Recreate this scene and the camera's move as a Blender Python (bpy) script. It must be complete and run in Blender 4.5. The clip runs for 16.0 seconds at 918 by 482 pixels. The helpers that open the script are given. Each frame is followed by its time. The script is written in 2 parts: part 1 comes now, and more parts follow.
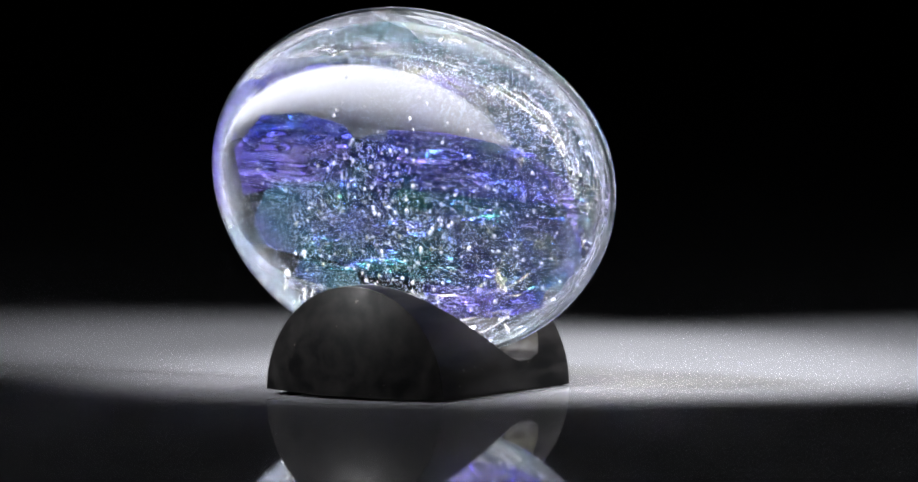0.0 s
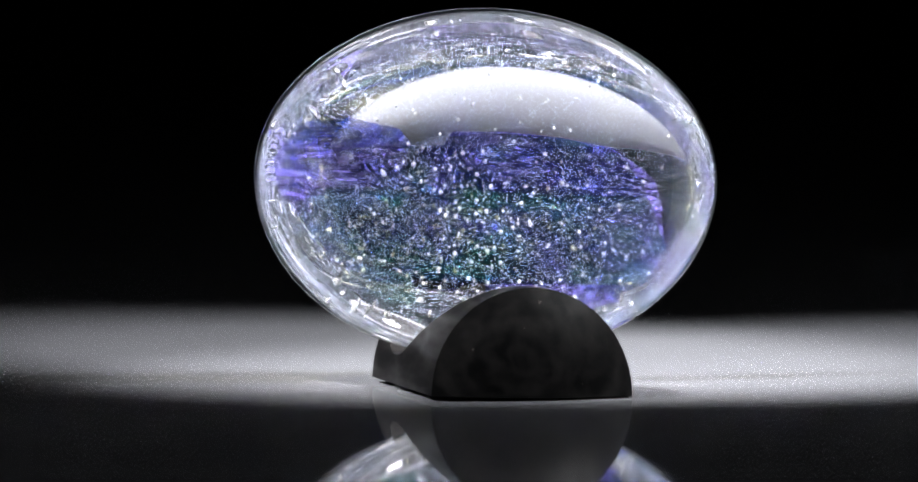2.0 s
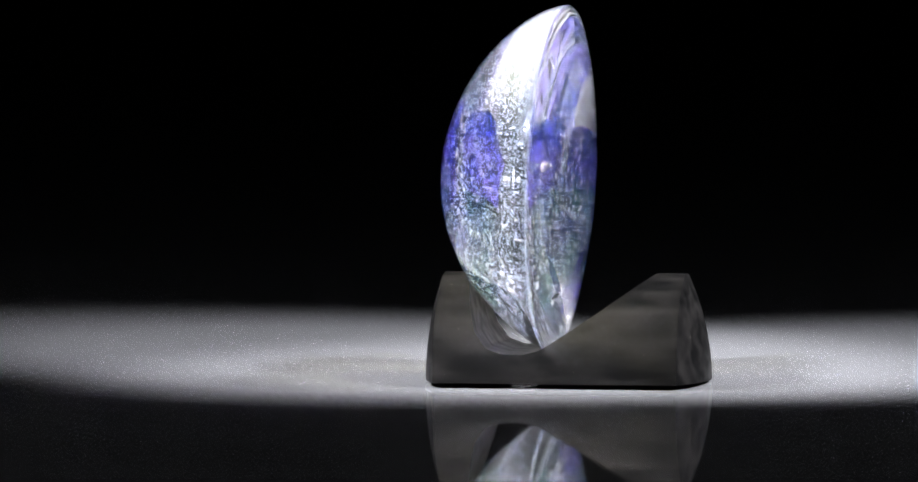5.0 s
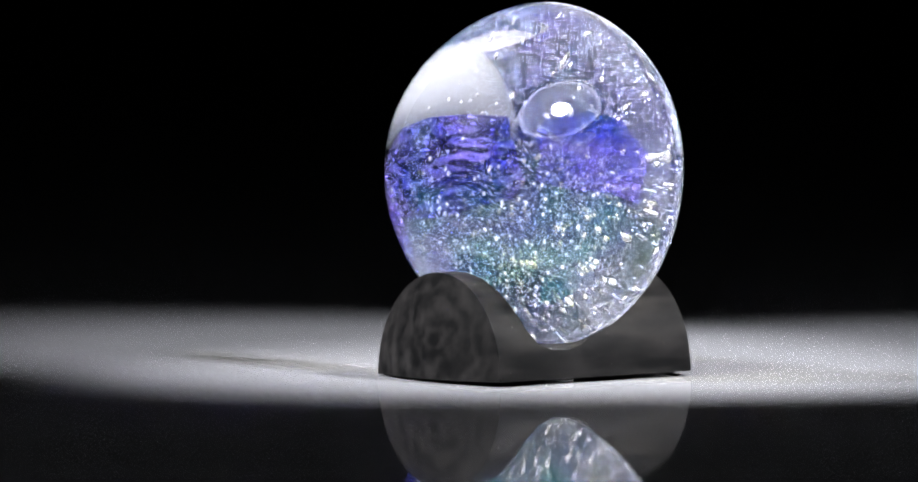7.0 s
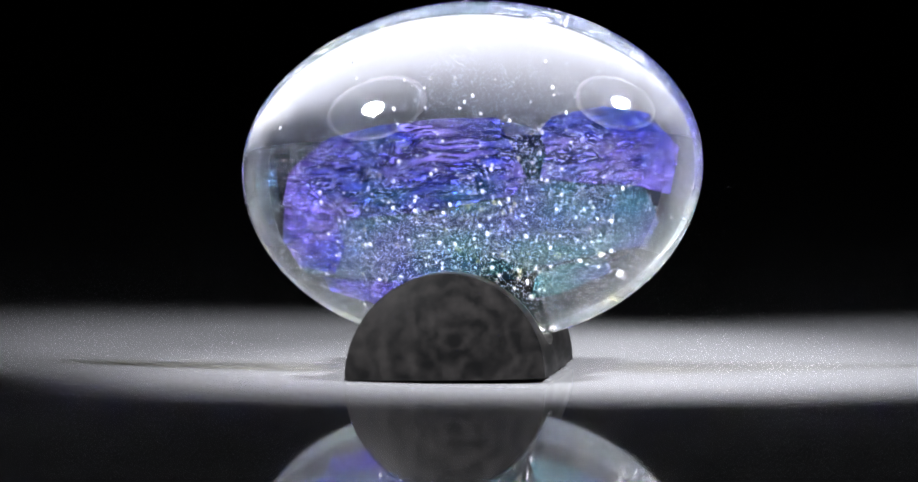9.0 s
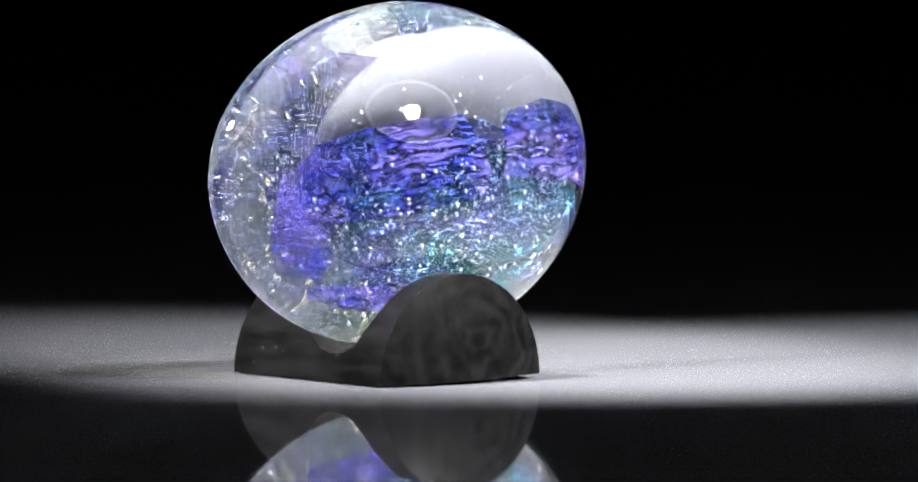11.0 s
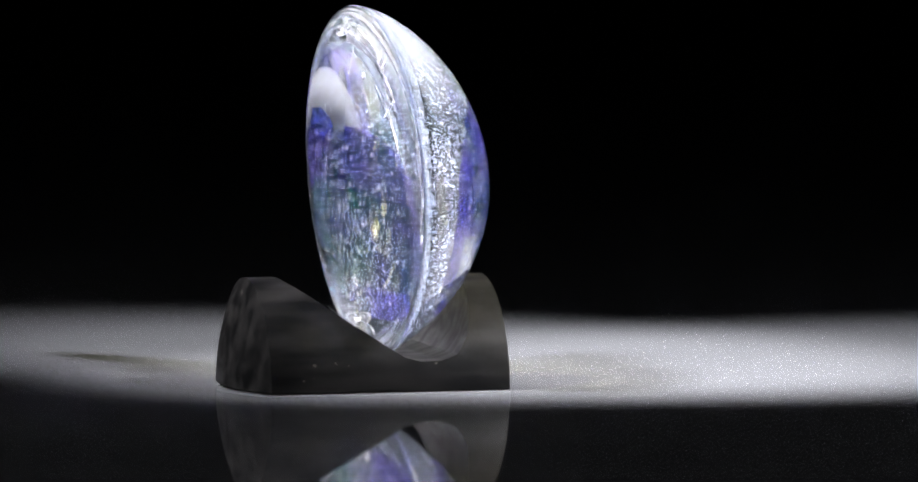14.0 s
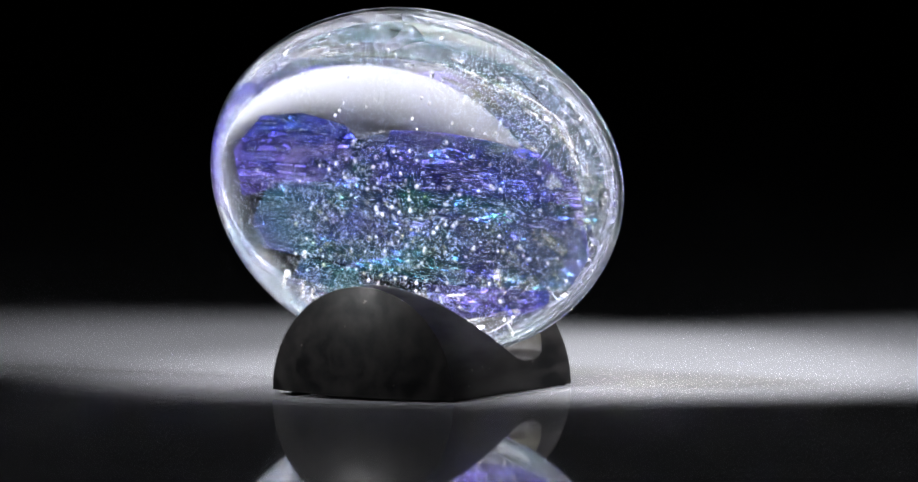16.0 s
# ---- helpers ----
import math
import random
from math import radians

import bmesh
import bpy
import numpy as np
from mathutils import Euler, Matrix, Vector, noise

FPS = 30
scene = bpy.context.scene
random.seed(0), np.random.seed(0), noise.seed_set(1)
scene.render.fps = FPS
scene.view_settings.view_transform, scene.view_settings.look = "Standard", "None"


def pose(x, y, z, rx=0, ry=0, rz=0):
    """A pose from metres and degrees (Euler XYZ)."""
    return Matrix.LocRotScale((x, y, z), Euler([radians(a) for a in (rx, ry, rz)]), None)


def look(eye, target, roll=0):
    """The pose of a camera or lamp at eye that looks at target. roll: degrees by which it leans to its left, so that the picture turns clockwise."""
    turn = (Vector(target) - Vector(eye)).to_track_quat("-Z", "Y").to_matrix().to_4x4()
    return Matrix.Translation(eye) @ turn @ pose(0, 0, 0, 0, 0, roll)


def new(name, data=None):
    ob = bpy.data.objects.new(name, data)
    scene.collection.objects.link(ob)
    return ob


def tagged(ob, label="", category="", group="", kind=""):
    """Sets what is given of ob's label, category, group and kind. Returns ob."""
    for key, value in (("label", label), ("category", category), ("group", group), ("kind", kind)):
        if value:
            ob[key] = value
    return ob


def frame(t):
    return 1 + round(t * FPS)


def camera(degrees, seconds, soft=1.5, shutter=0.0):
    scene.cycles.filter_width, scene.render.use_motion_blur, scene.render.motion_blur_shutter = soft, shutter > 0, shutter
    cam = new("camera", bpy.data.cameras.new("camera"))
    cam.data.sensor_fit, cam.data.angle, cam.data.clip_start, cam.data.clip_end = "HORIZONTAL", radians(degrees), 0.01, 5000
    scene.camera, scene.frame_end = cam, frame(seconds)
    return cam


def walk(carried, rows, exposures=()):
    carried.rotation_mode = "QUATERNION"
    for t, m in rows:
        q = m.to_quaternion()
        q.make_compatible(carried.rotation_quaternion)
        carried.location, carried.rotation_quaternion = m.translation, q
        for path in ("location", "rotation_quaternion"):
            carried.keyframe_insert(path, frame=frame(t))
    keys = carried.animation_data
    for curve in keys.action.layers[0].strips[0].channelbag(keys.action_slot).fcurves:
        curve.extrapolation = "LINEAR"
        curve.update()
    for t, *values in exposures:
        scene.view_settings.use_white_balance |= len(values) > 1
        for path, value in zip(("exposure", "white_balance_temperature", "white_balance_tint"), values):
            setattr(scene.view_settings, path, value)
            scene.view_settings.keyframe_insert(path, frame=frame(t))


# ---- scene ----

# ---- camera and its walk ----
# centimetres in the plan are written as CM * value
CM = 0.01
cam = camera(6.5, 16.0, soft=1.9)
EYE = (-0.042 * CM, -172.85 * CM, 14.148 * CM)
PITCH = 3.684
walk(cam, [(0.0, pose(*EYE, 90 - PITCH, 0, 0)), (16.0, pose(*EYE, 90 - PITCH, 0, 0))])

# the turntable: constant turn about the z axis at the origin
TURN_RATE = 22.64
TURN_ZERO = 1.37


def turn_at(t):
    return TURN_RATE * (t - TURN_ZERO)


# ---- world and lights ----
world = bpy.data.worlds.new("dark_studio")
scene.world = world
world.use_nodes = True
world.node_tree.nodes["Background"].inputs[0].default_value = (0.76, 0.90, 1.0, 1)
world.node_tree.nodes["Background"].inputs[1].default_value = 0.03


def spot(name, eye, target, watts, degrees, blend, radius, colour):
    data = bpy.data.lights.new(name, "SPOT")
    data.energy, data.spot_size, data.spot_blend, data.shadow_soft_size = watts, radians(degrees), blend, radius
    data.color = colour
    ob = new(name, data)
    ob.matrix_world = look(eye, target)
    return ob


LAMP_POWER = 80.0
EAST_LAMP, EAST_AIM = (0.320, -0.195, 0.340), (0.012, 0.062, 0.0)
WEST_LAMP, WEST_AIM = (-0.318, -0.182, 0.335), (0.052, 0.052, 0.0)
spot("spot_lamp_east", EAST_LAMP, EAST_AIM, LAMP_POWER, 21.0, 0.45, 0.030, (0.975, 0.978, 1.0))
spot("spot_lamp_west", WEST_LAMP, WEST_AIM, LAMP_POWER, 20.0, 0.45, 0.030, (0.975, 0.978, 1.0))

scene.view_settings.exposure = 0.0


# ---- materials ----
RIM_A, RIM_B = 5.02, 3.70


def material(name):
    m = bpy.data.materials.new(name)
    m.use_nodes = True
    return m, m.node_tree.nodes, m.node_tree.links, m.node_tree.nodes["Principled BSDF"]


def ramp(nodes, stops):
    r = nodes.new("ShaderNodeValToRGB")
    e = r.color_ramp.elements
    e[0].position, e[0].color = stops[0][0], (*stops[0][1], 1)
    e[1].position, e[1].color = stops[1][0], (*stops[1][1], 1)
    for p, c in stops[2:]:
        k = e.new(p)
        k.color = (*c, 1)
    return r


def noise_node(nodes, links, scale, detail=4.0, stretch=None, rough=0.5):
    co = nodes.new("ShaderNodeTexCoord")
    n = nodes.new("ShaderNodeTexNoise")
    n.inputs["Scale"].default_value, n.inputs["Detail"].default_value = scale, detail
    n.inputs["Roughness"].default_value = rough
    if stretch:
        mp = nodes.new("ShaderNodeMapping")
        mp.inputs["Scale"].default_value = stretch
        links.new(co.outputs["Object"], mp.inputs["Vector"])
        links.new(mp.outputs["Vector"], n.inputs["Vector"])
    else:
        links.new(co.outputs["Object"], n.inputs["Vector"])
    return n


def bump(nodes, links, height, strength, distance):
    b = nodes.new("ShaderNodeBump")
    b.inputs["Strength"].default_value, b.inputs["Distance"].default_value = strength, distance
    links.new(height, b.inputs["Height"])
    return b


def floor_material():
    m, nodes, links, p = material("glossy_white_acrylic")
    n = noise_node(nodes, links, 9.0, 5)
    r = ramp(nodes, [(0.3, (0.178, 0.181, 0.195)), (0.7, (0.191, 0.195, 0.209))])
    links.new(n.outputs["Fac"], r.inputs["Fac"])
    links.new(r.outputs["Color"], p.inputs["Base Color"])
    dust = noise_node(nodes, links, 900.0, 2)
    rr = ramp(nodes, [(0.62, (0.035,) * 3), (0.8, (0.09,) * 3)])
    links.new(dust.outputs["Fac"], rr.inputs["Fac"])
    links.new(rr.outputs["Color"], p.inputs["Roughness"])
    p.inputs["IOR"].default_value = 1.58
    return m


def backdrop_material():
    m, nodes, links, p = material("black_velvet")
    n = noise_node(nodes, links, 300.0, 3)
    r = ramp(nodes, [(0.3, (0.0015, 0.0015, 0.0015)), (0.7, (0.003, 0.003, 0.0032))])
    links.new(n.outputs["Fac"], r.inputs["Fac"])
    links.new(r.outputs["Color"], p.inputs["Base Color"])
    p.inputs["Roughness"].default_value = 1.0
    p.inputs["Specular IOR Level"].default_value = 0.0
    return m


def stand_material():
    # ebonised wood, turned: faint rings round the long axis and worn satin patches
    m, nodes, links, p = material("ebonised_wood")
    co = nodes.new("ShaderNodeTexCoord")
    mp = nodes.new("ShaderNodeMapping")
    mp.inputs["Location"].default_value = (0.0, 0.0, -0.009)
    mp.inputs["Scale"].default_value = (1.0, 0.12, 1.0)
    links.new(co.outputs["Object"], mp.inputs["Vector"])
    w = nodes.new("ShaderNodeTexWave")
    w.wave_type, w.rings_direction = "RINGS", "Y"
    w.inputs["Scale"].default_value, w.inputs["Distortion"].default_value = 68.0, 8.0
    w.inputs["Detail"].default_value, w.inputs["Detail Scale"].default_value = 4.0, 2.5
    links.new(mp.outputs["Vector"], w.inputs["Vector"])
    n = noise_node(nodes, links, 210.0, 6, (1.0, 0.35, 1.0))
    mix = nodes.new("ShaderNodeMath")
    mix.operation = "MULTIPLY_ADD"
    mix.inputs[1].default_value = 0.16
    links.new(w.outputs["Fac"], mix.inputs[0])
    links.new(n.outputs["Fac"], mix.inputs[2])
    r = ramp(nodes, [(0.42, (0.0009, 0.0009, 0.0010)), (0.88, (0.0085, 0.0080, 0.0080))])
    links.new(mix.outputs[0], r.inputs["Fac"])
    scuff = noise_node(nodes, links, 420.0, 3)
    sr = ramp(nodes, [(0.735, (0.0,) * 3), (0.76, (0.5,) * 3)])
    links.new(scuff.outputs["Fac"], sr.inputs["Fac"])
    worn = nodes.new("ShaderNodeMix")
    worn.data_type = "RGBA"
    links.new(sr.outputs["Color"], worn.inputs[0])
    links.new(r.outputs["Color"], worn.inputs[6])
    worn.inputs[7].default_value = (0.06, 0.055, 0.05, 1)
    links.new(worn.outputs[2], p.inputs["Base Color"])
    p.inputs["Specular IOR Level"].default_value = 0.035
    rr = ramp(nodes, [(0.42, (0.50,) * 3), (0.88, (0.27,) * 3)])
    links.new(mix.outputs[0], rr.inputs["Fac"])
    links.new(rr.outputs["Color"], p.inputs["Roughness"])
    b = bump(nodes, links, mix.outputs[0], 0.10, 0.0003)
    links.new(b.outputs["Normal"], p.inputs["Normal"])
    return m


def glass_material():
    m, nodes, links, p = material("clear_cast_glass")
    p.inputs["Base Color"].default_value = (0.93, 0.93, 0.96, 1)
    p.inputs["Roughness"].default_value = 0.0
    p.inputs["IOR"].default_value = 1.575
    p.inputs["Transmission Weight"].default_value = 1.0
    return m


def bubble_material():
    # air inside glass
    m, nodes, links, p = material("air_bubble")
    nodes.remove(p)
    g = nodes.new("ShaderNodeBsdfGlass")
    g.inputs["IOR"].default_value, g.inputs["Roughness"].default_value = 1 / 1.575, 0.0
    w = nodes.new("ShaderNodeBsdfGlossy")
    w.inputs["Roughness"].default_value = 0.4
    mx = nodes.new("ShaderNodeMixShader")
    mx.inputs[0].default_value = 0.26
    links.new(g.outputs[0], mx.inputs[1])
    links.new(w.outputs[0], mx.inputs[2])
    links.new(mx.outputs[0], nodes["Material Output"].inputs["Surface"])
    return m


def foil_material(name, stops, scale, stretch, least, most, crinkle, scatter, rough):
    # dichroic film: mirrors blue and violet, passes the yellow rest
    m, nodes, links, p = material(name)
    nodes.remove(p)
    n = noise_node(nodes, links, scale, 3, stretch)
    r = ramp(nodes, stops)
    links.new(n.outputs["Fac"], r.inputs["Fac"])
    gl = nodes.new("ShaderNodeBsdfGlossy")
    gl.inputs["Roughness"].default_value = rough
    links.new(r.outputs["Color"], gl.inputs["Color"])
    tr = nodes.new("ShaderNodeBsdfTransparent")
    tr.inputs["Color"].default_value = (0.80, 0.78, 0.58, 1)
    df = nodes.new("ShaderNodeBsdfDiffuse")
    links.new(r.outputs["Color"], df.inputs["Color"])
    body = nodes.new("ShaderNodeMixShader")
    body.inputs[0].default_value = scatter
    links.new(tr.outputs[0], body.inputs[1])
    links.new(df.outputs[0], body.inputs[2])
    # the coating is uneven: patches and fine streaks of stronger mirror
    patch = noise_node(nodes, links, 150.0, 4, (0.5, 1.0, 1.0), 0.6)
    pr = ramp(nodes, [(0.36, (least,) * 3), (0.66, (most,) * 3)])
    links.new(patch.outputs["Fac"], pr.inputs["Fac"])
    mx = nodes.new("ShaderNodeMixShader")
    links.new(pr.outputs["Color"], mx.inputs[0])
    links.new(body.outputs[0], mx.inputs[1])
    links.new(gl.outputs[0], mx.inputs[2])
    # creases run along the film, broken by finer cross folds
    c = noise_node(nodes, links, 560.0, 0, (0.30, 1.0, 1.0), 0.5)
    d = noise_node(nodes, links, 210.0, 1, (0.5, 1.0, 1.0), 0.4)
    both = nodes.new("ShaderNodeMath")
    both.operation = "MULTIPLY_ADD"
    both.inputs[1].default_value = 1.6
    links.new(d.outputs["Fac"], both.inputs[0])
    links.new(c.outputs["Fac"], both.inputs[2])
    b = bump(nodes, links, both.outputs[0], 1.0, crinkle)
    links.new(b.outputs["Normal"], gl.inputs["Normal"])
    links.new(mx.outputs[0], nodes["Material Output"].inputs["Surface"])
    return m


def speck_material(name, diffuse, sheen, matt):
    # the finest seed bubbles, too small to see through; also specks imitating inner glow
    m, nodes, links, p = material(name)
    nodes.remove(p)
    g = nodes.new("ShaderNodeBsdfGlossy")
    g.inputs["Roughness"].default_value = 0.6
    d = nodes.new("ShaderNodeBsdfDiffuse")
    d.inputs["Color"].default_value = (*diffuse, 1)
    g.inputs["Color"].default_value = (*sheen, 1)
    mx = nodes.new("ShaderNodeMixShader")
    mx.inputs[0].default_value = matt
    links.new(g.outputs[0], mx.inputs[1])
    links.new(d.outputs[0], mx.inputs[2])
    links.new(mx.outputs[0], nodes["Material Output"].inputs["Surface"])
    return m


def veil_material(name, start, full, strength, scale=(100 / RIM_A, 0.0, 100 / RIM_B)):
    # pale veil along the rim, thinning inwards; its colour imitates light in the glass
    m, nodes, links, p = material(name)
    nodes.remove(p)
    co = nodes.new("ShaderNodeTexCoord")
    mp = nodes.new("ShaderNodeMapping")
    mp.inputs["Scale"].default_value = scale
    links.new(co.outputs["Object"], mp.inputs["Vector"])
    ln = nodes.new("ShaderNodeVectorMath")
    ln.operation = "LENGTH"
    links.new(mp.outputs["Vector"], ln.inputs[0])
    n = noise_node(nodes, links, 90.0, 4)
    wob = nodes.new("ShaderNodeMath")
    wob.operation = "MULTIPLY_ADD"
    wob.inputs[1].default_value = 0.16
    links.new(n.outputs["Fac"], wob.inputs[0])
    links.new(ln.outputs["Value"], wob.inputs[2])
    mr = nodes.new("ShaderNodeMapRange")
    mr.inputs["From Min"].default_value, mr.inputs["From Max"].default_value = start, full
    mr.inputs["To Min"].default_value, mr.inputs["To Max"].default_value = 0.0, strength
    links.new(wob.outputs[0], mr.inputs["Value"])
    wisp = noise_node(nodes, links, 130.0, 5, (1.0, 1.0, 0.6), 0.6)
    wr = ramp(nodes, [(0.36, (0.25,) * 3), (0.66, (1.0,) * 3)])
    links.new(wisp.outputs["Fac"], wr.inputs["Fac"])
    dens = nodes.new("ShaderNodeMath")
    dens.operation = "MULTIPLY"
    links.new(mr.outputs["Result"], dens.inputs[0])
    links.new(wr.outputs["Color"], dens.inputs[1])
    tone = noise_node(nodes, links, 45.0, 2)
    r = ramp(nodes, [(0.3, (0.55, 0.80, 0.88)), (0.45, (0.86, 0.90, 0.96)), (0.58, (0.66, 0.72, 0.94)), (0.72, (0.92, 0.92, 0.92))])
    links.new(tone.outputs["Fac"], r.inputs["Fac"])
    d = nodes.new("ShaderNodeBsdfDiffuse")
    links.new(r.outputs["Color"], d.inputs["Color"])
    t = nodes.new("ShaderNodeBsdfTransparent")
    mx = nodes.new("ShaderNodeMixShader")
    links.new(dens.outputs[0], mx.inputs[0])
    links.new(t.outputs[0], mx.inputs[1])
    links.new(d.outputs[0], mx.inputs[2])
    links.new(mx.outputs[0], nodes["Material Output"].inputs["Surface"])
    return m


def foot_material():
    m, nodes, links, p = material("clear_silicone")
    p.inputs["Base Color"].default_value = (0.9, 0.92, 0.93, 1)
    p.inputs["Roughness"].default_value = 0.12
    p.inputs["IOR"].default_value = 1.41
    p.inputs["Transmission Weight"].default_value = 0.8
    n = noise_node(nodes, links, 700.0, 2)
    b = bump(nodes, links, n.outputs["Fac"], 0.2, 0.0003)
    links.new(b.outputs["Normal"], p.inputs["Normal"])
    return m


def glow_material(name, strength):
    m, nodes, links, p = material(name)
    p.inputs["Base Color"].default_value = (0.8, 0.8, 0.82, 1)
    p.inputs["Emission Color"].default_value = (1.0, 0.98, 1.0, 1)
    p.inputs["Emission Strength"].default_value = strength
    return m


RIM_GLOW, BOWL_GLOW = glow_material("lit_reflector_rim", 1.6), glow_material("lit_reflector_bowl", 0.15)
FLOOR, BLACK, EBONY = floor_material(), backdrop_material(), stand_material()
GLASS, AIR, SILICONE, SEEDS = glass_material(), bubble_material(), foot_material(), speck_material("seed_bubble", (0.36, 0.46, 0.66), (0.30, 0.36, 0.50), 0.45)
# pale specks added to brighten the inside, in place of internally reflected light
GLOW_SPECKS = speck_material("painted_glow_speck", (0.66, 0.73, 0.94), (0.44, 0.50, 0.66), 0.92)
PAINTED_RIM = veil_material("painted_rim_glow", 0.94, 1.05, 0.03)
PAINTED_FLANK = veil_material("painted_flank_glow", 0.91, 1.01, 0.04)
VIOLET = [(0.34, (0.02, 0.12, 0.42)), (0.45, (0.06, 0.07, 0.72)), (0.55, (0.38, 0.28, 1.0)), (0.68, (0.06, 0.10, 0.55))]
TEAL = [(0.34, (0.03, 0.24, 0.24)), (0.45, (0.06, 0.20, 0.34)), (0.55, (0.12, 0.14, 0.50)), (0.68, (0.05, 0.26, 0.32))]
FOIL_VIOLET = foil_material("violet_dichroic_film", VIOLET, 48.0, (0.8, 1, 1.3), 0.32, 0.90, 0.0011, 0.05, 0.04)
FOIL_TEAL = foil_material("teal_dichroic_film", TEAL, 42.0, (0.8, 1, 1.2), 0.05, 0.28, 0.0010, 0.06, 0.06)
INDIGO = [(0.34, (0.02, 0.16, 0.18)), (0.45, (0.04, 0.06, 0.30)), (0.55, (0.07, 0.08, 0.52)), (0.68, (0.02, 0.17, 0.26))]
FOIL_INDIGO = foil_material("indigo_dichroic_film", INDIGO, 70.0, (0.9, 1, 1.1), 0.06, 0.34, 0.0011, 0.03, 0.06)
FOIL_DIM = foil_material("dim_dichroic_film", TEAL, 60.0, (0.8, 1, 1.2), 0.03, 0.15, 0.0012, 0.01, 0.10)


# ---- building helpers ----
def link_mesh(name, bm, mat, smooth=True):
    bmesh.ops.recalc_face_normals(bm, faces=bm.faces)
    me = bpy.data.meshes.new(name)
    bm.to_mesh(me)
    bm.free()
    for f in me.polygons:
        f.use_smooth = smooth
    me.materials.append(mat)
    return new(name, me)


def part(name, bm, mat, parent, label="", smooth=True):
    ob = link_mesh(name, bm, mat, smooth)
    ob.parent = parent
    if label:
        ob["label"] = label
    return ob


def grid_faces(bm, rows, closed=False):
    for a, b in zip(rows, rows[1:]):
        n = len(a)
        for i in range(n if closed else n - 1):
            j = (i + 1) % n
            q = [a[i], a[j], b[j], b[i]]
            if len(set(q)) > 2:
                bm.faces.new(list(dict.fromkeys(q)))


# ---- the studio ----
def sheet(name, corners, mat, label):
    bm = bmesh.new()
    bm.faces.new([bm.verts.new(c) for c in corners])
    return tagged(link_mesh(name, bm, mat, False), label, "", "", "structure")


FLOOR_SHEET = sheet("floor", [(-30, -30, 0), (30, -30, 0), (30, 30, 0), (-30, 30, 0)], FLOOR, "glossy pale acrylic table surface reflecting like a mirror")


def black_cloth(name, at, size, label):
    """A stretched black cloth with a slight sag and hem, as one thick sheet."""
    bm = bmesh.new()
    bmesh.ops.create_cube(bm, size=1.0, matrix=Matrix.LocRotScale(at, None, size))
    bmesh.ops.bevel(bm, geom=bm.edges[:], offset=0.008, segments=2, affect="EDGES")
    return tagged(link_mesh(name, bm, BLACK, False), label, "", "", "structure")


# black velvet behind the table; the room behind the camera stays open
black_cloth("backdrop", (0, 2.6, 1.5), (3.3, 0.05, 3.0), "black velvet backdrop behind the table, unlit")
# unseen cloths beside and above, added to keep world light off the table
black_cloth("side_blocker_east", (1.68, 1.15, 1.5), (0.05, 2.84, 3.0), "unseen black velvet cloth added beside the table to block light")
black_cloth("side_blocker_west", (-1.68, 1.15, 1.5), (0.05, 2.84, 3.0), "unseen black velvet cloth added beside the table to block light")
black_cloth("top_blocker", (0, 0.05, 1.12), (3.3, 5.0, 0.03), "unseen black velvet cloth added over the table to block light")


def ring_mesh(r0, r1, z0, z1):
    bm = bmesh.new()
    rows = []
    for r, z in ((r0, z0), (r1, z0), (r1, z1), (r0, z1)):
        rows.append([bm.verts.new((r * math.cos(a), r * math.sin(a), z)) for a in np.linspace(0, 2 * math.pi, 48, endpoint=False)])
    grid_faces(bm, rows + rows[:1], closed=True)
    return bm


def studio_lamp(eye, aim):
    """A round reflector on a black post, with the light source in its middle."""
    base = tagged(new("studio_lamp"), "black studio spot lamp with a glowing reflector rim on a post", "lamp", "studio spot lamps")
    base.location = (eye[0], eye[1], 0)
    head = part("housing", ring_mesh(0.152, 0.158, 0.002, 0.09), BLACK, base)
    head.matrix_local = Matrix.Translation((-eye[0], -eye[1], 0)) @ look(eye, aim)
    part("reflector_rim", ring_mesh(0.134, 0.150, 0.0, 0.003), RIM_GLOW, head, "glowing white reflector rim")
    part("reflector_bowl", ring_mesh(0.036, 0.132, 0.004, 0.007), BOWL_GLOW, head, "dimly glowing reflector bowl")
    bm = bmesh.new()
    back = Vector((eye[0], eye[1], 0)) - Vector((aim[0], aim[1], 0))
    back = back.normalized() * 0.150
    top = eye[2] - 0.02
    bmesh.ops.create_cone(bm, cap_ends=True, segments=20, radius1=0.010, radius2=0.009, depth=top, matrix=Matrix.Translation((back.x, back.y, top / 2)))
    part("post", bm, BLACK, base)
    bm = bmesh.new()
    bmesh.ops.create_cone(bm, cap_ends=True, segments=32, radius1=0.075, radius2=0.065, depth=0.012, matrix=Matrix.Translation((back.x, back.y, 0.006)))
    part("foot_plate", bm, BLACK, base)
    bm = bmesh.new()
    bmesh.ops.create_cube(bm, size=1.0, matrix=Matrix.LocRotScale((back.x * 0.95, back.y * 0.95, eye[2]), None, (0.03, 0.03, 0.08)))
    bmesh.ops.bevel(bm, geom=bm.edges[:], offset=0.004, segments=2, affect="EDGES")
    part("bracket", bm, BLACK, base)
    return base


studio_lamp(EAST_LAMP, EAST_AIM)
studio_lamp(WEST_LAMP, WEST_AIM)

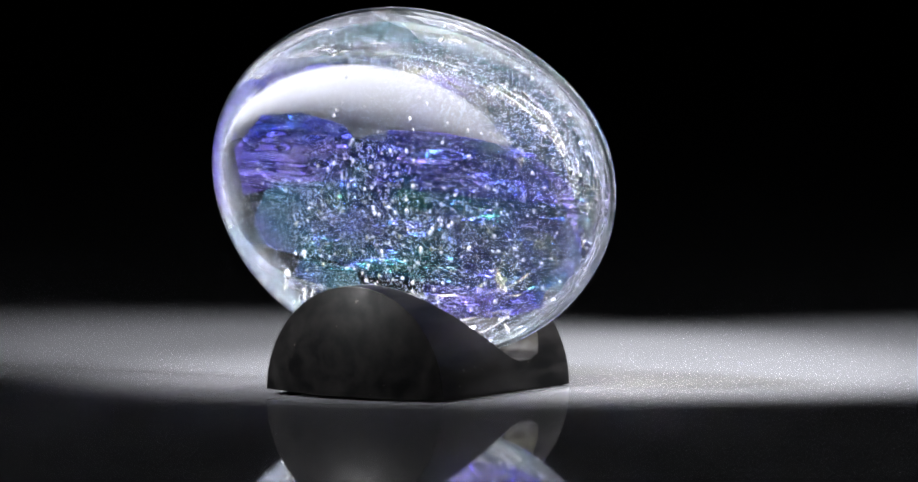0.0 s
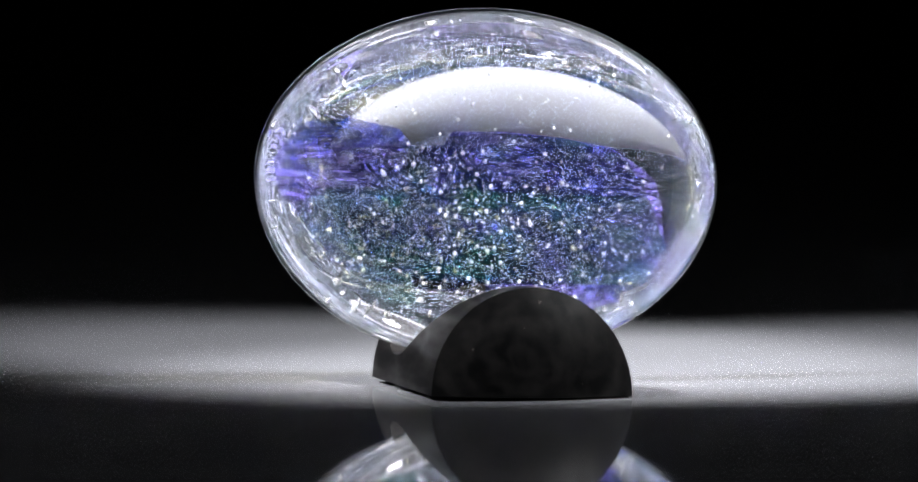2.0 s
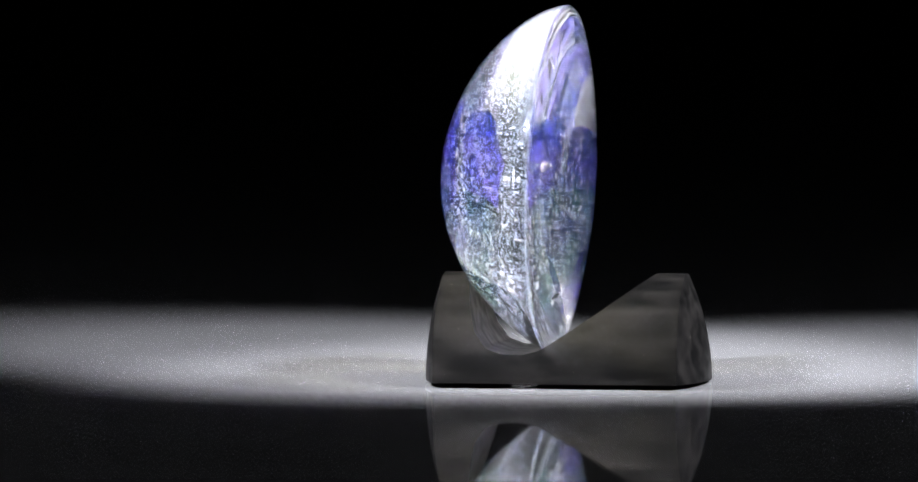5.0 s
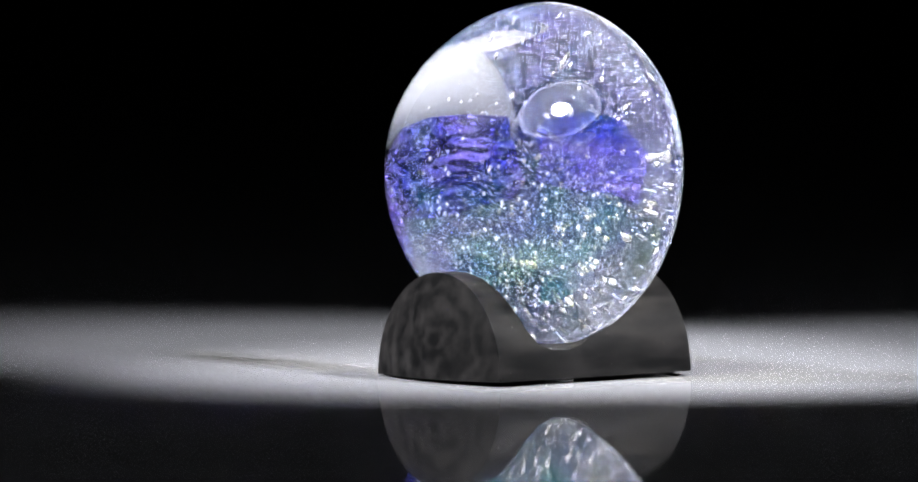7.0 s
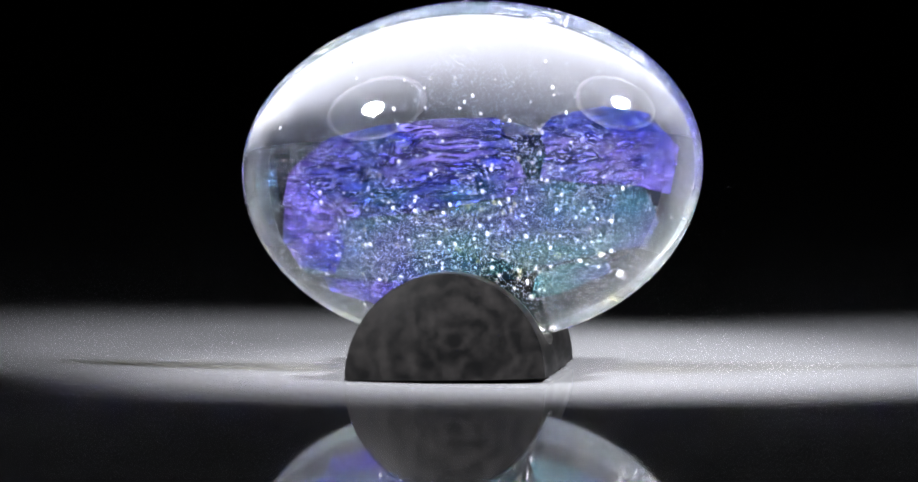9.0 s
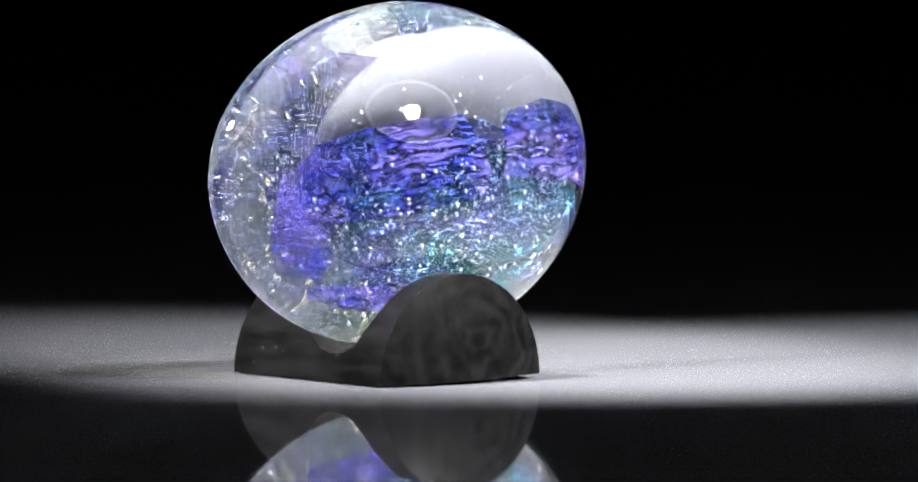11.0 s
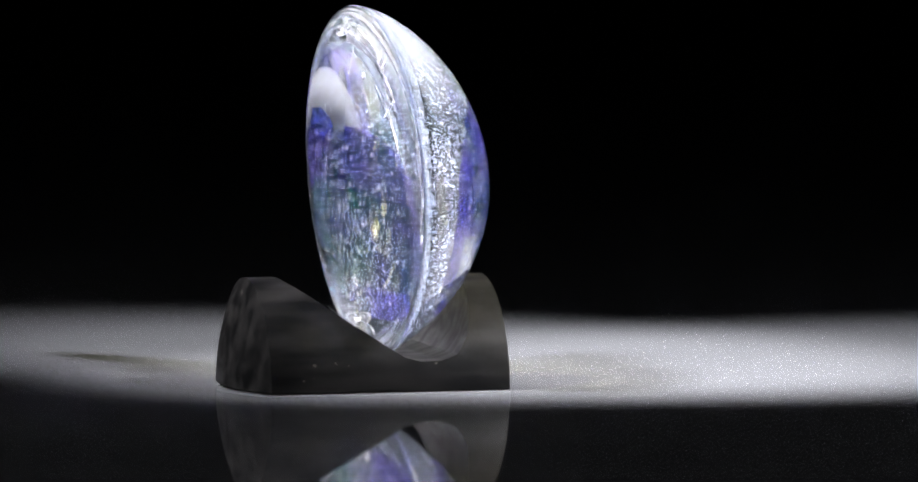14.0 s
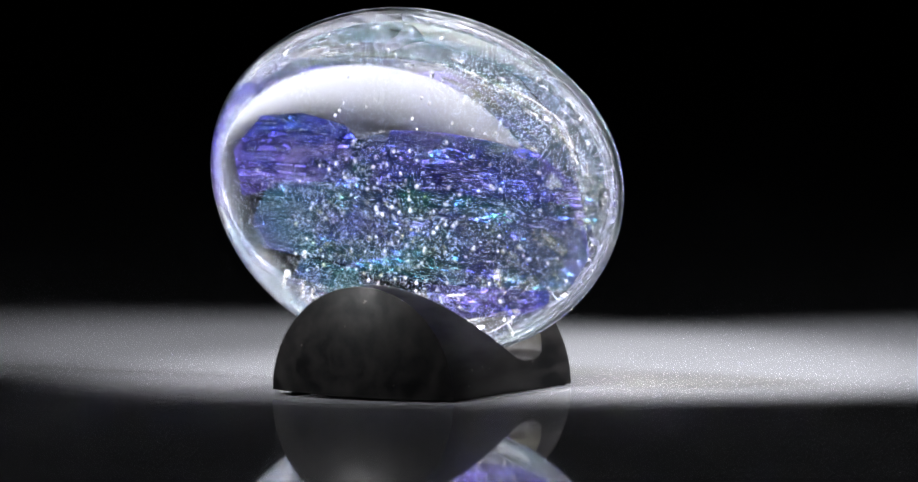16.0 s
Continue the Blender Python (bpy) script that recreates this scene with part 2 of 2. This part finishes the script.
# ---- display stand ----
STAND_MID, STAND_SIDE = -2.235, 0.305
HALF_LEN, HALF_W, RIDGE = 2.60, 2.17, 2.27
BULGE_FLAT, BULGE_DOME = 0.52, 0.38
LEAN = 2.2


def cut_height(u):
    """Height in cm of the notch across the stand, at u cm along it."""
    pts = ((-4.30, 2.34), (-3.84, 2.02), (-3.09, 1.48), (-2.34, 0.98), (-1.90, 0.70), (-1.55, 0.61), (-1.1, 0.62), (-0.75, 0.74), (-0.50, 1.10), (-0.36, 1.62), (-0.26, 2.05), (-0.2, 2.34))
    if u <= pts[0][0] or u >= pts[-1][0]:
        return 9.0
    us, zs = zip(*pts)
    return float(np.interp(u, us, zs))


def stand_section(u):
    """The outline of the half-log at u, arc, chord, arc, in (v, z)."""
    top = min(1.0, cut_height(u) / RIDGE)
    a = math.asin(top)
    out = [(math.cos(a * i / 20), math.sin(a * i / 20)) for i in range(21)]
    c = math.cos(a)
    out += [(c * (1 - 2 * i / 10), top) for i in range(1, 10)]
    out += [(-x, z) for x, z in out[20::-1]]
    return out


def display_stand():
    base = tagged(new("display_stand"), "black ebonised wooden half-log stand with a notched saddle", "stand")
    bm = bmesh.new()
    rows = []
    # domed end at the flat side, shell, domed end at the dome side
    caps = [i / 12 for i in range(1, 13)]
    us = np.concatenate([np.linspace(-HALF_LEN, HALF_LEN, 121)])
    for k in caps[:-1]:
        u = -HALF_LEN - BULGE_FLAT * (1 - k ** 2)
        rows.append([(u, x * k, z * k) for x, z in stand_section(-9)])
    for u in us:
        rows.append([(u, x, z) for x, z in stand_section(u + STAND_MID)])
    for k in reversed(caps[:-1]):
        u = HALF_LEN + BULGE_DOME * (1 - k ** 2)
        rows.append([(u, x * k, z * k) for x, z in stand_section(-9)])
    t = math.tan(radians(LEAN))
    made = []
    for r in rows:
        made.append([bm.verts.new(((x * HALF_W + STAND_SIDE) * CM, (u + STAND_MID) * CM,
                                   (z * RIDGE + (1 - x) * HALF_W * t * 0.5) * CM + 0.0003)) for u, x, z in r])
    grid_faces(bm, made)
    for line in (made[0], made[-1]):
        bm.faces.new(line)
    # underside
    for a, b in zip(made, made[1:]):
        bm.faces.new([a[0], b[0], b[-1], a[-1]])
    bmesh.ops.remove_doubles(bm, verts=bm.verts, dist=1e-6)
    body = part("saddle_block", bm, EBONY, base)
    body.data.set_sharp_from_angle(angle=radians(32))
    # clear foot under the raised side
    bm = bmesh.new()
    bmesh.ops.create_uvsphere(bm, u_segments=20, v_segments=12, radius=1.0,
                              matrix=Matrix.LocRotScale((-1.45 * CM, -1.55 * CM, 0.055 * CM), None, (0.34 * CM, 0.30 * CM, 0.075 * CM)))
    for v in bm.verts:
        v.co.z = max(v.co.z, 0.0002)
    part("bumper_foot", bm, SILICONE, base, "small clear silicone foot")
    return base


STAND = display_stand()

# ---- glass dome ----
# local axes: x across, y through the thickness towards the dome, z up, from the middle of the rim
DOME_SAG, FACE_SAG = 2.45, 0.53
GLASS_AT = pose(0.02 * CM, -2.13 * CM, 4.372 * CM, 2.5, 3.4, -0.8)
EDGE = 0.05


def dome_depth(rho, zz):
    e = 0.75 + 0.3 * max(0.0, -zz - 0.6) - 0.06 * min(1.0, max(0.0, zz * 1.6))
    return DOME_SAG * max(0.0, 1 - rho ** 2) ** e


def face_depth(rho):
    return FACE_SAG * (1 - rho ** 2)


def lens_shell(na=160, nr=48):
    bm = bmesh.new()
    rhos = [math.sin(math.pi / 2 * i / nr) for i in range(nr + 1)]

    def ring(rho, side):
        out = []
        for k in range(na):
            a = 2 * math.pi * k / na
            zz = rho * math.sin(a)
            wob = 1 + 0.004 * math.sin(3 * a + 0.7) + 0.003 * math.sin(5 * a)
            y = dome_depth(rho, zz) + EDGE if side > 0 else -face_depth(rho) - EDGE
            out.append(bm.verts.new((RIM_A * rho * wob * math.cos(a) * CM, y * CM, RIM_B * rho * wob * math.sin(a) * CM)))
        return out

    front = [ring(r, -1) for r in rhos[1:]]
    back = [ring(r, 1) for r in reversed(rhos[1:])]
    edge = []
    for k in range(na):
        c = (front[-1][k].co + back[0][k].co) / 2
        edge.append(bm.verts.new((c.x * 1.006, c.y, c.z * 1.006)))
    rings = front + [edge] + back
    grid_faces(bm, rings, closed=True)
    for line, y in ((front[0], -FACE_SAG - EDGE), (back[-1], DOME_SAG + EDGE)):
        tip = bm.verts.new((0, y * CM, 0))
        for i in range(na):
            bm.faces.new([line[i], line[(i + 1) % na], tip])
    return bm


def foil(outline, depth, mat, parent, curve=0.0, amp=0.05):
    """A crinkled film within a straight-edged outline (x, z in cm), depth cm behind the rim."""
    bm = bmesh.new()
    vs = [bm.verts.new((x, 0, z)) for x, z in outline]
    bm.faces.new(vs)
    xs = [p[0] for p in outline]
    zs = [p[1] for p in outline]
    step = 0.11
    x = min(xs) + step
    while x < max(xs):
        bmesh.ops.bisect_plane(bm, geom=bm.verts[:] + bm.edges[:] + bm.faces[:], plane_co=(x, 0, 0), plane_no=(1, 0, 0))
        x += step
    z = min(zs) + step
    while z < max(zs):
        bmesh.ops.bisect_plane(bm, geom=bm.verts[:] + bm.edges[:] + bm.faces[:], plane_co=(0, 0, z), plane_no=(0, 0, 1))
        z += step
    off = 17.0
    for v in bm.verts:
        x, z = v.co.x, v.co.z
        w = noise.noise((x * 0.9 + off, z * 2.2, 1.0)) * amp * 1.6 + noise.noise((x * 2.5 + off, z * 6.0, 4.0)) * amp * 0.5
        rho = math.hypot(x / RIM_A, z / RIM_B)
        if rho > 0.91:
            x, z, rho = x * 0.91 / rho, z * 0.91 / rho, 0.91
        y = min(depth + w + curve * (x / 4) ** 2, 0.8 * dome_depth(rho, z / RIM_B) - 0.06 + w * 0.3)
        v.co = (x * CM, y * CM, z * CM)
    ob = part("film", bm, mat, parent, "crinkled iridescent film, " + {FOIL_VIOLET: "violet and blue", FOIL_TEAL: "teal and blue", FOIL_DIM: "dim blue-green", FOIL_INDIGO: "dark indigo"}[mat])
    return ob


def veil(rho0, rho1, depth, mat, parent, label, arc=(0, 2 * math.pi)):
    """An added pale layer in the glass, between two rings of the oval."""
    bm = bmesh.new()
    rows = []
    for k in range(13):
        rho = rho0 + (rho1 - rho0) * k / 12
        ring = []
        whole = arc[1] - arc[0] > 6.28
        for a in np.linspace(*arc, 120, endpoint=not whole):
            zz = rho * math.sin(a)
            ring.append(bm.verts.new((RIM_A * rho * math.cos(a) * CM, depth(rho, zz) * CM, RIM_B * zz * CM)))
        rows.append(ring)
    grid_faces(bm, rows, closed=whole)
    ob = part("veil", bm, mat, parent, label)
    return ob


def bubble_speck_cloud(rng, count, sizes, region, mat, level):
    """Small air bubbles, or the specks that imitate glow, as one mesh."""
    unit = bmesh.new()
    if level:
        bmesh.ops.create_icosphere(unit, subdivisions=level, radius=1.0)
    else:
        for c in ((1, 1, 1), (-1, -1, 1), (-1, 1, -1), (1, -1, -1)):
            unit.verts.new(Vector(c) * 0.8)
        for f in ((0, 1, 3), (0, 3, 2), (0, 2, 1), (1, 2, 3)):
            unit.verts.ensure_lookup_table()
            unit.faces.new([unit.verts[i] for i in f])
        unit.verts.index_update()
    uv = np.array([v.co[:] for v in unit.verts])
    uf = np.array([[v.index for v in f.verts] for f in unit.faces])
    unit.free()
    verts, faces, n = [], [], 0
    for _ in range(count):
        c = region(rng)
        s = sizes(rng)
        verts.append(uv * (s, s, s * rng.uniform(0.9, 1.35)) * CM + np.array(c) * CM)
        faces.append(uf + n)
        n += len(uv)
    me = bpy.data.meshes.new("bubbles")
    me.from_pydata(np.concatenate(verts).tolist(), [], np.concatenate(faces).tolist())
    for f in me.polygons:
        f.use_smooth = True
    me.materials.append(mat)
    return me


def inside(x, y, z, margin=0.12):
    rho = math.hypot(x / RIM_A, z / RIM_B)
    if rho > 0.93:
        return False
    return -face_depth(rho) + margin < y < dome_depth(rho, z / RIM_B) - margin


def glass_dome():
    base = tagged(new("glass_dome"), "clear cast glass paperweight with violet-blue dichroic film and bubbles", "paperweight")
    core = part("glass_lens", lens_shell(), GLASS, base, "clear oval domed glass")
    core.matrix_local = GLASS_AT
    core.visible_shadow = False
    foil([(3.45, 0.40), (2.75, 0.82), (1.57, 0.98), (0.48, 1.04), (-0.72, 1.0), (-1.0, 0.44), (-1.25, -0.14), (-0.94, -0.46), (0.8, -0.66), (2.45, -0.76), (3.95, -0.46), (3.72, 0.17)],
         0.90, FOIL_VIOLET, core, -0.24, 0.07)
    foil([(-1.56, 0.72), (-1.85, 1.0), (-2.9, 1.18), (-3.9, 1.05), (-4.55, 0.3), (-4.3, -0.68), (-3.5, -0.42), (-2.4, -0.30), (-1.5, -0.15), (-1.68, 0.3)],
         0.87, FOIL_VIOLET, core, -0.24, 0.07)
    foil([(3.88, -0.42), (2.7, -0.72), (2.55, -1.3), (2.9, -1.95), (3.75, -1.8), (4.05, -1.2)], 0.87, FOIL_VIOLET, core, -0.24, 0.07)
    foil([(4.05, -1.26), (3.6, -0.15), (0.92, -0.20), (-1.9, -0.18), (-3.6, -0.3), (-4.05, -1.2), (-3.75, -1.72), (-2.6, -1.78), (-0.8, -1.92), (1.5, -2.05), (3.6, -1.95)],
         0.84, FOIL_TEAL, core, -0.24, 0.07)
    foil([(3.2, -2.0), (1.1, -2.05), (0.2, -2.1), (0.3, -2.75), (1.4, -2.7), (2.3, -2.6), (3.1, -2.35)], 0.78, FOIL_VIOLET, core, -0.24, 0.07)
    foil([(-1.4, -1.95), (-2.75, -1.8), (-3.0, -2.2), (-1.8, -2.6), (-1.2, -2.6)], 0.78, FOIL_TEAL, core, -0.24, 0.07)
    foil([(4.6, 0.6), (3.95, 0.5), (3.98, -0.6), (4.3, -0.85), (4.62, -0.3)], 0.6, FOIL_DIM, core, -0.24, 0.07)
    foil([(-2.3, -0.3), (-2.05, 0.45), (-1.2, 0.85), (0.0, 1.02), (1.8, 0.95), (2.8, 0.72), (3.45, 0.15), (3.7, -0.6), (3.5, -1.4), (2.6, -2.0), (-1.0, -2.08), (-2.4, -1.7), (-2.6, -0.9)],
         0.78, FOIL_INDIGO, core, -0.24, 0.07)
    # pale layers stand in for the glow of internal reflections
    veil(0.84, 0.985, lambda rho, zz: 0.10 + 0.10 * (1 - rho), PAINTED_RIM, core, "added pale layer imitating the glow along the rim")
    veil(0.79, 0.975, lambda rho, zz: 0.86 * dome_depth(rho, zz), PAINTED_FLANK, core, "added pale layer imitating the glow under the flank")
    rng = random.Random(5)

    def layer(r):
        while True:
            x, z, y = r.gauss(0, 2.0), r.gauss(-0.9, 0.9), r.uniform(0.05, 1.35)
            if inside(x, y, z) and math.hypot(x / RIM_A, z / RIM_B) < 0.82:
                return x, y, z

    def deep(r):
        while True:
            x, z, y = r.uniform(-4.5, 4.5), r.uniform(-3, 3), r.uniform(-0.3, 2.2)
            if inside(x, y, z, 0.2):
                return x, y, z

    def fringe(r):
        # denser towards the rim
        while True:
            x, y, z = deep(r)
            if r.random() < 0.35 + 0.8 * math.hypot(x / RIM_A, z / RIM_B):
                return x, y, z

    for me, lab in ((bubble_speck_cloud(rng, 460, lambda r: 0.014 + 0.032 * r.random() ** 2, layer, AIR, 2), "fine air bubbles"),
                    (bubble_speck_cloud(rng, 80, lambda r: 0.018 + 0.024 * r.random(), deep, AIR, 2), "scattered air bubbles"),
                    (bubble_speck_cloud(rng, 1100, lambda r: 0.005 + 0.008 * r.random() ** 2, layer, SEEDS, 1), "tiny seed bubbles"),
                    # these last are no bubbles: pale colour standing in for light
                    (bubble_speck_cloud(rng, 30000, lambda r: 0.0028 + 0.0014 * r.random(), fringe, GLOW_SPECKS, 0), "added pale specks imitating the glow inside the glass")):
        ob = new("bubbles", me)
        ob.parent = core
        ob["label"] = lab
        ob["kind"] = "stuff"
    # a few larger bubbles near the edge
    for x, y, z, s in ((-3.05, 0.3, -2.2, 0.085), (-2.6, 0.3, -1.7, 0.06), (0.6, 0.35, -3.1, 0.075), (0.35, 0.5, -3.0, 0.05), (-1.2, 0.5, -2.5, 0.06), (2.1, 0.4, -2.3, 0.05)):
        bm = bmesh.new()
        bmesh.ops.create_icosphere(bm, subdivisions=3, radius=s * CM, matrix=Matrix.Translation((x * CM, y * CM, z * CM)))
        part("bubble", bm, AIR, core)
    return base


DOME = glass_dome()


# ---- what moves ----
def motions():
    rows = [(0.5 * i, pose(0, 0, 0, 0, 0, turn_at(0.5 * i))) for i in range(33)]
    walk(STAND, rows)
    walk(DOME, rows)


motions()
